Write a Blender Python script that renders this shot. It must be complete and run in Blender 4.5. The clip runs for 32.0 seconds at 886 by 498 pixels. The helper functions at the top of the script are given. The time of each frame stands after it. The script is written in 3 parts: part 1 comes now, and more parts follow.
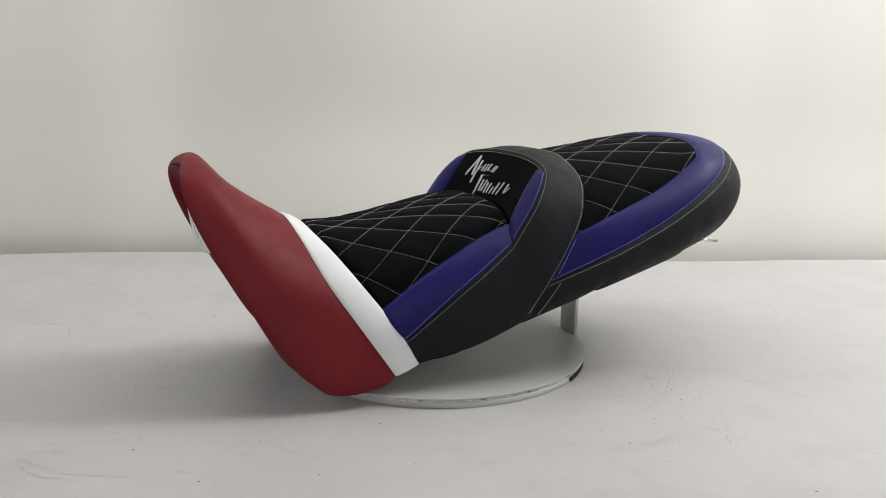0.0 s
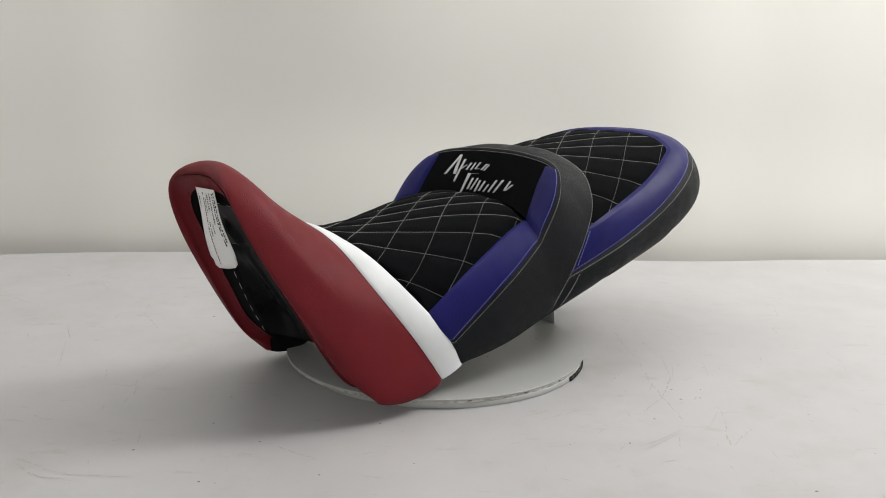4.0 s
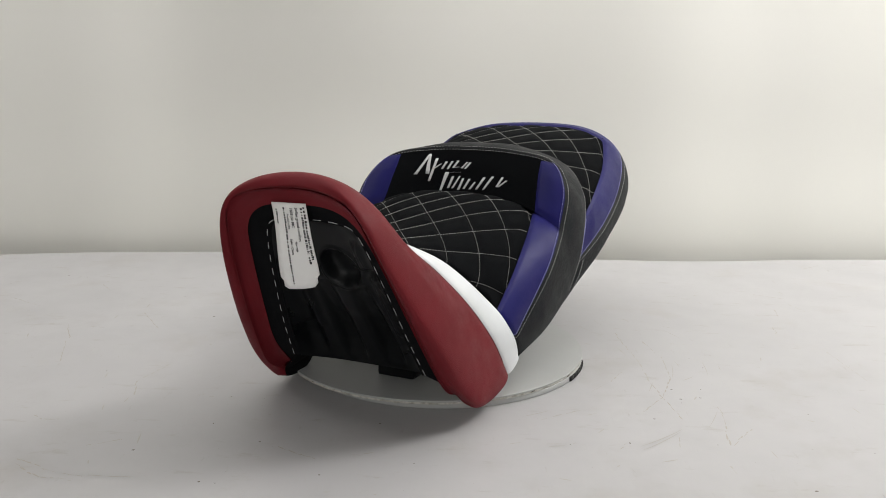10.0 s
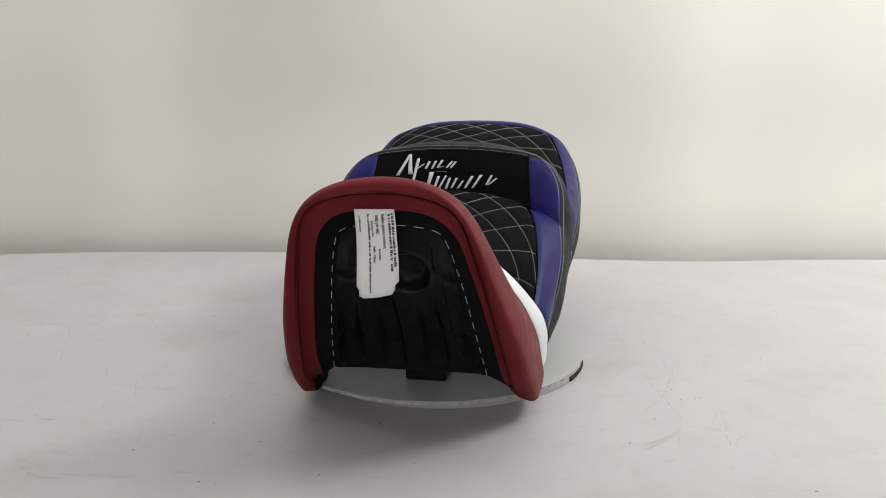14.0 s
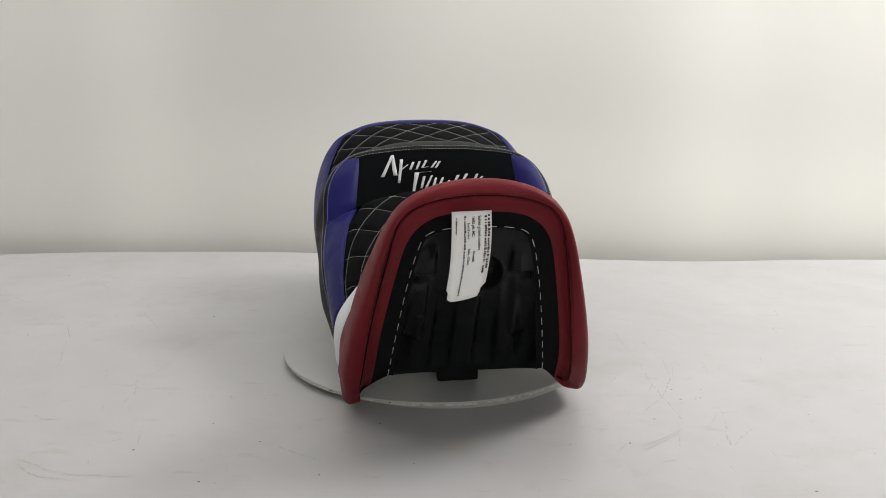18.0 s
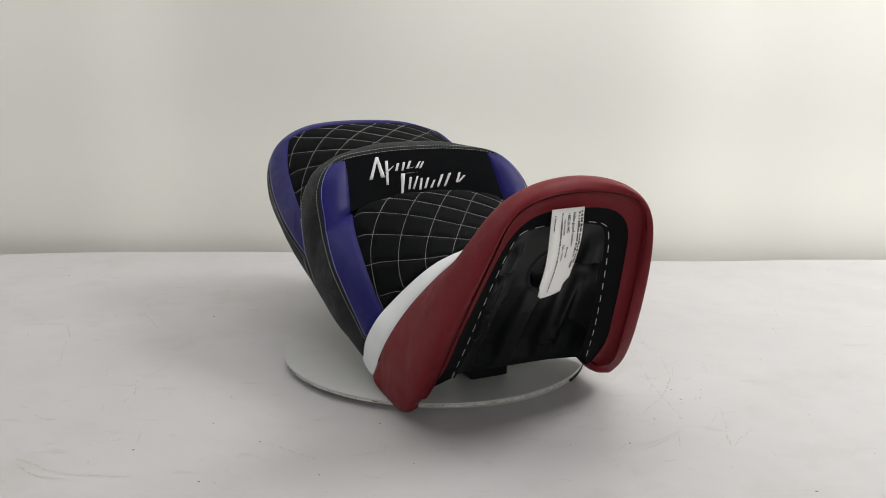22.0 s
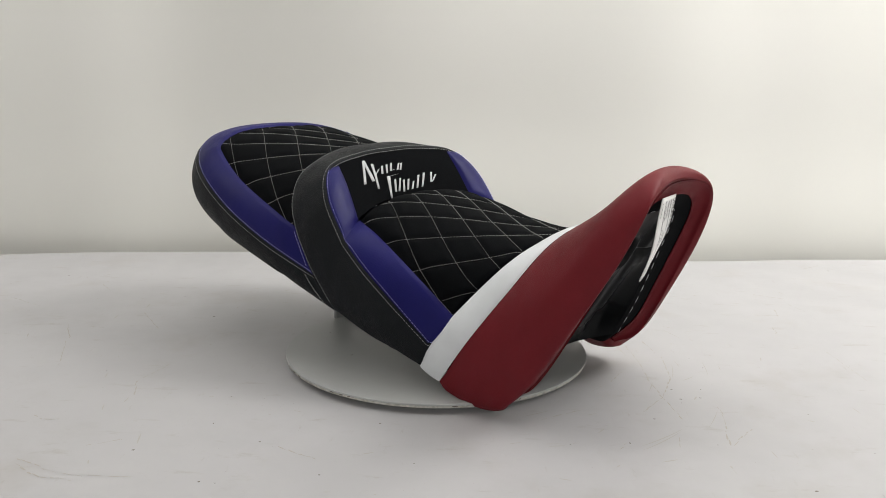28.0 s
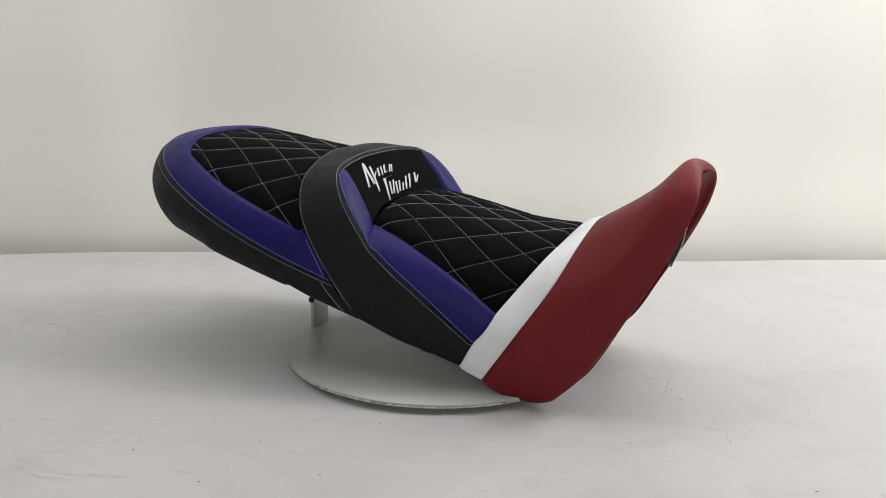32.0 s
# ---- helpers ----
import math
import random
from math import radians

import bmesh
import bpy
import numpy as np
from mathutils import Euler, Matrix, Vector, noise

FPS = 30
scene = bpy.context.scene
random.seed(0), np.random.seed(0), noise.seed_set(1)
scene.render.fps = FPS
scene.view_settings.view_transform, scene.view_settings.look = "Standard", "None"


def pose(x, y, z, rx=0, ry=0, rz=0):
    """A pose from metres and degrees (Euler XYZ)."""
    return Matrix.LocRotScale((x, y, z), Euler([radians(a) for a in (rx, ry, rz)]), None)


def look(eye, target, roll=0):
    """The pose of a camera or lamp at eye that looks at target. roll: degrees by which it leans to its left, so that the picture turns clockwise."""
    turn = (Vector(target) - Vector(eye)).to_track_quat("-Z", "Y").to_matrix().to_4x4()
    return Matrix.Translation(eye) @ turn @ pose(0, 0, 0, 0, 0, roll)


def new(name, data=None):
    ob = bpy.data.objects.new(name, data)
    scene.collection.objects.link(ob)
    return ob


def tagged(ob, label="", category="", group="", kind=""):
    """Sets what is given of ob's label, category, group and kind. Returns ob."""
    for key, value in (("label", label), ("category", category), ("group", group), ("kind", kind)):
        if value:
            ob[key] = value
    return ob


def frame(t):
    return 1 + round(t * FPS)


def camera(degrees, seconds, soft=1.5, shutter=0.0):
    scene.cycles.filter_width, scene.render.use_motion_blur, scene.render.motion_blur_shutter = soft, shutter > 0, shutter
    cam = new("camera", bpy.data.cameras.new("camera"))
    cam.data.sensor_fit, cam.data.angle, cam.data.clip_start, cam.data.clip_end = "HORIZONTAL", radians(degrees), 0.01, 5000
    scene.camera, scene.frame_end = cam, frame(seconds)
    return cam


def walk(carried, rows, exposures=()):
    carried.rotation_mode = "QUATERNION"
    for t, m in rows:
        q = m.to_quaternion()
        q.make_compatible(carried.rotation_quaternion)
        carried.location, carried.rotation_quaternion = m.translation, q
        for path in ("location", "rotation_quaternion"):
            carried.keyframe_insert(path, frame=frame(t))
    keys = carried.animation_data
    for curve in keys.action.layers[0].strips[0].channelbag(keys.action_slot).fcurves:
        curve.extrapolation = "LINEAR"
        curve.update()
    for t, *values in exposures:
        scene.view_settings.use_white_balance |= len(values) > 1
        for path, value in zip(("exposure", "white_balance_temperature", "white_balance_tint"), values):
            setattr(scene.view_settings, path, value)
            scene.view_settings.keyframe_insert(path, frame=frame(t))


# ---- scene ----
# ---- camera: it stands still in front of the table ----
cam = camera(54.66, 32.0, soft=0.65)
U = 0.19            # radius of the turntable disc, the unit in which the seat is drawn
TOP = 0.0115        # height of the disc's upper face over the table
STILL = pose(0.0281, -1.0554, 0.3695, 77.651, 0, 1.413) @ pose(0, 0, 0, 0, 0, 0.663)
walk(cam, [(0, STILL), (32, STILL)], [(0, -0.11), (8, -0.10), (16, -0.08), (24, -0.03), (32, -0.04)])

# the turn of the disc, in degrees, at these seconds
TURN = [(0, -65.89), (3, -53.31), (6, -40.81), (9, -28.56), (13, -12.30), (16.5, 1.88), (19, 12.30), (23, 29.66), (25, 38.35), (28, 51.18), (32, 67.19)]
SEAT_LEAN = -0.993
SEAT_SHIFT = 0.0040
DISC_SHIFT = (-0.0087, -0.0010)

# ---- world, light ----
world = bpy.data.worlds.new("world")
scene.world = world
world.use_nodes = True
world.node_tree.nodes["Background"].inputs["Color"].default_value = (0.9, 0.95, 1.0, 1)
world.node_tree.nodes["Background"].inputs["Strength"].default_value = 0.05


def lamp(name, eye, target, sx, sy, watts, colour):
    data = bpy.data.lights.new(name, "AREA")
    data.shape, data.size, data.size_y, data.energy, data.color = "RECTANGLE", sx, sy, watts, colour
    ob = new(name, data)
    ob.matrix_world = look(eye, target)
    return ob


lamp("unseen_overhead_light", (0.45, 0.22, 2.25), (0.45, 0.221, 0.0), 3.4, 1.1, 31, (1.0, 0.98, 0.95))
# Fill added behind the camera to lift under-seat shade; no window known.
lamp("added_front_fill_light", (0.00, -3.40, 1.25), (0.00, 0.00, 0.35), 3.4, 1.5, 30, (1.0, 0.98, 0.95))
# Lamp added to brighten backdrop and table on the right; no fixture known.
lamp("unseen_overhead_light", (1.75, 0.25, 1.80), (1.30, 0.80, 0.05), 0.9, 0.6, 43, (1.0, 0.98, 0.95))
# Weak lamp added to lift the backdrop's left side, also without known fixture.
lamp("unseen_overhead_light", (-1.80, 0.10, 1.8), (-1.25, 0.98, 0.10), 0.9, 0.6, 9, (1.0, 0.98, 0.955))


# ---- materials ----
class Mat:
    """A node material with a principled shader."""

    def __init__(self, name, colour, rough=0.5, metal=0.0, **more):
        self.m = bpy.data.materials.new(name)
        self.m.use_nodes = True
        self.t = self.m.node_tree
        self.b = self.t.nodes["Principled BSDF"]
        self.b.inputs["Base Color"].default_value = (*colour, 1)
        self.b.inputs["Roughness"].default_value = rough
        self.b.inputs["Metallic"].default_value = metal
        for k, val in more.items():
            self.b.inputs[k.replace("_", " ")].default_value = val
        self.co = self.node("ShaderNodeTexCoord").outputs["Object"]
        self.normal = None

    def node(self, kind, **vals):
        n = self.t.nodes.new(kind)
        for k, val in vals.items():
            n.inputs[k].default_value = val
        return n

    def link(self, a, b):
        self.t.links.new(a, b)

    def noise(self, scale, detail=3.0, rough=0.5, stretch=None):
        n = self.node("ShaderNodeTexNoise", Scale=scale, Detail=detail, Roughness=rough)
        co = self.co
        if stretch:
            mp = self.node("ShaderNodeMapping")
            mp.inputs["Scale"].default_value = stretch
            self.link(co, mp.inputs["Vector"])
            co = mp.outputs["Vector"]
        self.link(co, n.inputs["Vector"])
        return n.outputs["Fac"]

    def cells(self, scale):
        n = self.node("ShaderNodeTexVoronoi", Scale=scale)
        n.feature = "DISTANCE_TO_EDGE"
        self.link(self.co, n.inputs["Vector"])
        return n.outputs["Distance"]

    def ramp(self, fac, stops):
        r = self.node("ShaderNodeValToRGB")
        el = r.color_ramp.elements
        while len(el) < len(stops):
            el.new(0.5)
        for e, (p, c) in zip(el, stops):
            e.position, e.color = p, (*c, 1) if len(c) == 3 else c
        self.link(fac, r.inputs["Fac"])
        return r.outputs["Color"]

    def mix(self, fac, a, b, blend="MIX"):
        n = self.node("ShaderNodeMix")
        n.data_type, n.blend_type = "RGBA", blend
        for s, x in ((0, fac), (6, a), (7, b)):
            if hasattr(x, "links"):
                self.link(x, n.inputs[s])
            else:
                n.inputs[s].default_value = (*x, 1) if isinstance(x, tuple) else x
        return n.outputs[2]

    def range(self, fac, lo, hi, a=0.0, b=1.0):
        n = self.node("ShaderNodeMapRange")
        for k, val in zip(("From Min", "From Max", "To Min", "To Max"), (lo, hi, a, b)):
            n.inputs[k].default_value = val
        self.link(fac, n.inputs["Value"])
        return n.outputs["Result"]

    def colour(self, out):
        self.link(out, self.b.inputs["Base Color"])
        return self

    def rough(self, out):
        self.link(out, self.b.inputs["Roughness"])
        return self

    def bump(self, height, strength=0.3, dist=0.001):
        n = self.node("ShaderNodeBump", Strength=strength, Distance=dist)
        self.link(height, n.inputs["Height"])
        if self.normal:
            self.link(self.normal, n.inputs["Normal"])
        self.normal = n.outputs["Normal"]
        self.link(self.normal, self.b.inputs["Normal"])
        return self


def vinyl(name, colour, rough=0.5, grain=0.55, gloss=0.3):
    m = Mat(name, colour, rough, Specular_IOR_Level=gloss)
    lo, hi = tuple(c * 0.86 for c in colour), tuple(min(1, c * 1.1) for c in colour)
    m.colour(m.ramp(m.noise(14, 4), [(0.3, lo), (0.7, hi)]))
    m.rough(m.range(m.noise(60, 3), 0.3, 0.7, rough - 0.06, rough + 0.08))
    m.bump(m.cells(520), grain, 0.0007)
    m.bump(m.noise(35, 3), 0.12, 0.002)
    return m.m


RED = vinyl("red_vinyl", (0.138, 0.0098, 0.0150), 0.50, 0.42, 0.16)
WHITE = vinyl("white_vinyl", (0.67, 0.695, 0.715), 0.5, 0.12)
BLUE = vinyl("blue_vinyl", (0.0080, 0.0074, 0.092), 0.44, 0.30, 0.15)
BLACK = vinyl("black_grained_vinyl", (0.0072, 0.0086, 0.0104), 0.55, 0.95, 0.15)
PIPING = vinyl("dark_red_thread", (0.11, 0.008, 0.011), 0.6)

m = Mat("black_suede_fabric", (0.012, 0.012, 0.013), 0.92, Specular_IOR_Level=0.06)
m.colour(m.ramp(m.noise(900, 2), [(0.3, (0.0016, 0.0019, 0.0024)), (0.7, (0.0042, 0.0048, 0.0058))]))
m.bump(m.noise(1500, 2), 0.4, 0.0004)
SUEDE = m.m
m = Mat("black_base_fabric", (0.0055, 0.0058, 0.0068), 0.9, Specular_IOR_Level=0.1)
m.bump(m.noise(1200, 2), 0.4, 0.0004)
FELT = m.m
m = Mat("black_base_plastic", (0.0062, 0.0070, 0.0080), 0.35, Specular_IOR_Level=0.19)
m.rough(m.range(m.noise(25, 4), 0.3, 0.7, 0.26, 0.38))
m.bump(m.noise(40, 3), 0.06, 0.001)
PLASTIC = m.m
THREAD = Mat("pale_grey_thread", (0.38, 0.39, 0.375), 0.7).m
QUILT_THREAD = Mat("grey_quilting_thread", (0.27, 0.27, 0.255), 0.7).m
BLUE_THREAD = Mat("light_blue_thread", (0.33, 0.34, 0.68), 0.6).m
m = Mat("silver_embroidery_thread", (0.54, 0.55, 0.56), 0.45, Specular_IOR_Level=0.5)
m.bump(m.noise(700, 2, stretch=(1, 1, 6)), 0.5, 0.0005)
SILVER = m.m
STAPLE = Mat("steel_staple", (0.5, 0.51, 0.52), 0.4, 0.6).m
m = Mat("white_label_paper", (0.87, 0.87, 0.86), 0.6)
m.bump(m.noise(60, 3), 0.3, 0.002)
PAPER = m.m
INK = Mat("black_print", (0.03, 0.03, 0.032), 0.6).m
m = Mat("brushed_steel", (0.52, 0.53, 0.53), 0.38, 0.85)
m.rough(m.range(m.noise(80, 3), 0.3, 0.7, 0.3, 0.5))
STEEL = m.m


def white_board(name, colour, scuffs):
    m = Mat(name, colour, 0.42, Specular_IOR_Level=0.5)
    lo, grime = tuple(c * 0.93 for c in colour), tuple(c * k for c, k in zip(colour, (0.82, 0.785, 0.74)))
    base = m.ramp(m.noise(2.2, 5), [(0.35, lo), (0.65, colour)])
    mottled = m.mix(m.range(m.noise(24, 6, 0.62), 0.42, 0.68, 0, scuffs * 0.5), base, lo)
    cloudy = m.mix(m.range(m.noise(7, 5, 0.6), 0.55, 0.75, 0, scuffs * 0.6), mottled, grime)
    smears = m.mix(m.range(m.noise(15, 6, 0.68, (1.0, 3.2, 1)), 0.60, 0.74, 0, scuffs), cloudy, grime)
    rubs = m.mix(m.range(m.noise(26, 6, 0.7, (4.0, 0.9, 1)), 0.63, 0.76, 0, scuffs), smears, grime)
    specks = m.mix(m.range(m.noise(260, 2), 0.77, 0.80, 0, scuffs * 1.3), rubs, (0.25, 0.23, 0.21))
    m.colour(specks)
    m.rough(m.range(m.noise(6, 4), 0.3, 0.7, 0.34, 0.5))
    m.bump(m.noise(5, 3), 0.08, 0.01)
    return m.m


TABLE = white_board("white_table_sheet", (0.430, 0.427, 0.436), 1.0)
DISC = white_board("white_disc_paint", (0.415, 0.425, 0.42), 0.35)
m = Mat("raw_board_edge", (0.55, 0.52, 0.47), 0.8)
m.colour(m.ramp(m.noise(160, 3), [(0.35, (0.36, 0.35, 0.31)), (0.6, (0.58, 0.57, 0.53))]))
EDGE = m.m
m = Mat("white_backdrop_paper", (0.795, 0.793, 0.765), 0.8, Specular_IOR_Level=0.2)
m.colour(m.ramp(m.noise(0.8, 3), [(0.3, (0.768, 0.766, 0.728)), (0.7, (0.814, 0.811, 0.778))]))
BACKDROP = m.m
m = Mat("white_wall_paint", (0.78, 0.77, 0.75), 0.8)
m.bump(m.noise(90, 3), 0.1, 0.002)
WALL = m.m
SCUFF = Mat("grey_scuff", (0.388, 0.366, 0.328), 0.7).m
FAINT = Mat("faint_brown_scuff", (0.404, 0.389, 0.360), 0.7).m
SPECK = Mat("dark_speck", (0.14, 0.12, 0.10), 0.8).m
m = Mat("clear_plastic", (0.9, 0.9, 0.92), 0.12, Transmission_Weight=0.85, IOR=1.45)
CLEAR = m.m
# Near-black: the bolt's own colour, and shade of the drum's gap as colour.
DARK = Mat("black_bolt_and_gap_shade", (0.01, 0.01, 0.01), 0.9).m


# ---- mesh helpers ----
def part(name, bm, material, parent, label=""):
    """Links a bmesh, or (vertices, faces), as one mesh object under parent."""
    me = bpy.data.meshes.new(name)
    if isinstance(bm, tuple):
        me.from_pydata([tuple(map(float, p)) for p in bm[0]], [], [tuple(map(int, q)) for q in bm[1]])
        b = bmesh.new()
        b.from_mesh(me)
    else:
        b = bm
    bmesh.ops.remove_doubles(b, verts=b.verts, dist=1e-5)
    for face in b.faces:
        face.smooth = True
    b.to_mesh(me)
    b.free()
    me.materials.append(material)
    ob = new(name, me)
    ob.parent = parent
    if label:
        tagged(ob, label)
    return ob


def box(bm, size, m, bevel=0.0):
    r = bmesh.ops.create_cube(bm, size=1, matrix=m @ Matrix.Diagonal((*size, 1)))
    if bevel:
        es = list({e for q in r["verts"] for e in q.link_edges})
        bmesh.ops.bevel(bm, geom=es, offset=bevel, segments=2, affect="EDGES", profile=0.6)


def spline(knots, n):
    """n points, even in the knots' parameter, on a smooth curve through the knots."""
    k = np.asarray(knots, float)
    return along(k, np.linspace(0, 1, n))


def along(k, s):
    """Points of the smooth curve through the knots k at the parameters s, by the length between knots."""
    k = np.asarray(k, float)
    ghost = k[-2] * np.array([-1, 1, 1]) if abs(k[-1][0]) < 1e-9 < abs(k[-2][0]) else 2 * k[-1] - k[-2]
    e = np.vstack([2 * k[0] - k[1], k, ghost])
    d = np.r_[0, np.cumsum(np.linalg.norm(np.diff(k, axis=0), axis=1))]
    d = d / d[-1]
    s = np.clip(s, 0, 1)
    i = np.clip(np.searchsorted(d, s, side="right") - 1, 0, len(k) - 2)
    w = ((s - d[i]) / (d[i + 1] - d[i]))[:, None]
    p0, p1, p2, p3 = e[i], e[i + 1], e[i + 2], e[i + 3]
    return 0.5 * (2 * p1 + (p2 - p0) * w + (2 * p0 - 5 * p1 + 4 * p2 - p3) * w**2 + (3 * p1 - p0 - 3 * p2 + p3) * w**3)


def loft(rows, n):
    """A grid through rows of points: the rows stay, n steps in all run smoothly between them."""
    g = np.asarray(rows, float)
    m_ = len(g)
    u = np.linspace(0, m_ - 1, n)
    i = np.minimum(u.astype(int), m_ - 2)
    w = (u - i)[:, None, None]
    e = np.concatenate([2 * g[:1] - g[1:2], g, 2 * g[-1:] - g[-2:-1]])
    p0, p1, p2, p3 = e[i], e[i + 1], e[i + 2], e[i + 3]
    return 0.5 * (2 * p1 + (p2 - p0) * w + (2 * p0 - 5 * p1 + 4 * p2 - p3) * w**2 + (3 * p1 - p0 - 3 * p2 + p3) * w**3)


def normals(g):
    du = np.gradient(g, axis=0)
    dv = np.gradient(g, axis=1)
    n = np.cross(du, dv)
    return n / (np.linalg.norm(n, axis=-1, keepdims=True) + 1e-12)


def outward(g, centre):
    n = normals(g)
    if ((g - np.asarray(centre)) * n).sum() < 0:
        n = -n
    return n


def seam_dip(shape, depth, width, sides="udlr"):
    """Depth below the surface near the borders of a grid, as where a cover is sewn down."""
    a, b = np.meshgrid(np.linspace(0, 1, shape[0]), np.linspace(0, 1, shape[1]), indexing="ij")
    out = np.zeros(shape)
    for key, d in (("u", a), ("d", 1 - a), ("l", b), ("r", 1 - b)):
        if key in sides:
            out = np.maximum(out, np.exp(-((d / width) ** 2)))
    return -depth * out


def sheet(g):
    a, b = g.shape[:2]
    i = np.arange(a * b).reshape(a, b)
    q = np.stack([i[:-1, :-1], i[1:, :-1], i[1:, 1:], i[:-1, 1:]], -1).reshape(-1, 4)
    return g.reshape(-1, 3) * U, q


def flip(g):
    return (g * np.array([-1, 1, 1]))[::-1]


def skin(name, g, material, parent, label="", both=True):
    """A cover panel from a grid in seat units, and its mirror image as a panel of its own."""
    made = [part(name, sheet(g), material, parent, label)]
    if both:
        made.append(part(name, sheet(flip(g)), material, parent, label))
    return made


def spread(g, share=1.0):
    """The other flap of the nose stands out further and hangs lower: its points, moved."""
    g = np.array(g, float)
    w = np.clip((-1.05 - g[..., 1]) / .3, 0, 1) * np.clip(-g[..., 0] / .35, 0, 1)
    low = np.clip((.26 - g[..., 2]) / .24, 0, 1) * np.clip((-.58 - g[..., 1]) / .12, 0, 1) * np.clip(-g[..., 0] / .35, 0, 1)
    inner = np.clip((.61 + g[..., 0]) / .06, 0, 1)
    g[..., 0] -= (.019 * w - .030 * low * (1 - inner) + .045 * low * inner) * share
    g[..., 2] -= .024 * low * share
    return g


def dashes(line, lift, length=0.0150, gap=0.0080, width=0.0036, height=0.0020):
    """Sewn stitches along a polyline in seat units, with lift the way off the cover; returns vertices and faces."""
    line, lift = np.asarray(line, float), np.asarray(lift, float)
    d = np.r_[0, np.cumsum(np.linalg.norm(np.diff(line, axis=0), axis=1))]
    total = d[-1]
    count = max(1, int(total / (length + gap)))
    step = total / count
    vs, fs = [], []

    def at(x):
        return np.array([np.interp(x, d, line[:, k]) for k in range(3)]), np.array([np.interp(x, d, lift[:, k]) for k in range(3)])

    for c in range(count):
        ring = []
        for q, h in ((0, 0.15), (0.25, 1.0), (0.75, 1.0), (1, 0.15)):
            x = c * step + q * step * length / (length + gap)
            p, n = at(x)
            p2, _ = at(min(total, x + 1e-3))
            p1, _ = at(max(0, x - 1e-3))
            tan = p2 - p1
            side = np.cross(tan, n)
            side /= np.linalg.norm(side) + 1e-12
            ring.append([p + side * width / 2 - n * 0.002, p + n * height * h, p - side * width / 2 - n * 0.002])
        b = len(vs)
        for r in ring:
            vs += r
        for k in range(3):
            a0, a1 = b + 3 * k, b + 3 * k + 3
            fs += [(a0, a1, a1 + 1, a0 + 1), (a0 + 1, a1 + 1, a1 + 2, a0 + 2)]
        fs += [(b, b + 1, b + 2), (b + 9, b + 11, b + 10)]
    return np.array(vs) * U, fs


# ---- the setting: table, backdrop, room ----
def plain(name, bm, material, label, category):
    ob = part(name, bm, material, None)
    return tagged(ob, label, category, kind="structure")


# scratches and specks on the table: ends in metres
SCRATCHES = [(-.388, -.321, -.352, -.342), (-.352, -.342, -.318, -.351), (-.318, -.351, -.269, -.353), (-.385, -.332, -.35, -.356), (-.35, -.356, -.319, -.362),
             (-.336, -.291, -.308, -.274), (-.339, -.162, -.35, -.119), (-.35, -.119, -.333, -.06), (-.151, -.282, -.128, -.3), (-.128, -.3, -.108, -.307),
             (.287, .003, .278, -.074), (.278, -.074, .257, -.137), (.257, -.137, .226, -.177), (.249, .02, .253, -.096)]
SCRATCHES += [(.253, -.096, .264, -.2), (.206, -.093, .223, -.056), (.511, .034, .515, -.07), (.332, -.269, .333, -.288), (.251, -.242, .246, -.267),
              (-.5, .02, -.471, -.06), (-.443, .154, -.397, .083), (-.572, .31, -.548, .279), (-.682, .226, -.614, .182), (.658, .508, .698, .538),
              (.505, .32, .55, .296), (.542, .265, .553, .225), (.508, .232, .504, .195)]
SCRATCHES += [(.476, .14, .468, .108), (.262, .168, .273, .155), (.221, .16, .226, .138), (.243, .12, .254, .116), (.194, .052, .204, .043),
              (.272, .064, .281, .018), (.243, .099, .246, .027), (.114, -.207, .16, -.175), (.183, -.272, .194, -.258), (.297, -.259, .309, -.19),
              (.309, -.19, .312, -.159), (.3, -.259, .33, -.218), (.398, -.192, .405, -.196), (.281, -.303, .284, -.32), (-.422, -.221, -.408, -.231),
              (-.408, -.231, -.39, -.231), (-.254, -.162, -.249, -.16), (-.494, .084, -.477, .08), (-.529, .09, -.497, .029)]
SPECKS = [(-.4, -.088), (-.056, -.224), (-.17, -.274), (-.015, -.313), (-.228, -.233), (-.287, -.298), (.32, -.001), (.328, -.036), (-.336, .141), (-.413, .247),
          (-.474, .078), (.7, .498), (.472, .129), (.272, -.111), (.234, -.197), (.306, -.109), (.404, -.177),
          (.276, -.14), (.274, -.151), (.299, -.135), (.197, -.258), (.284, -.258), (.137, -.265), (.345, -.349), (.433, -.269), (-.1, -.34), (-.205, -.358),
          (-.19, -.36), (-.229, -.159), (-.654, .366)]


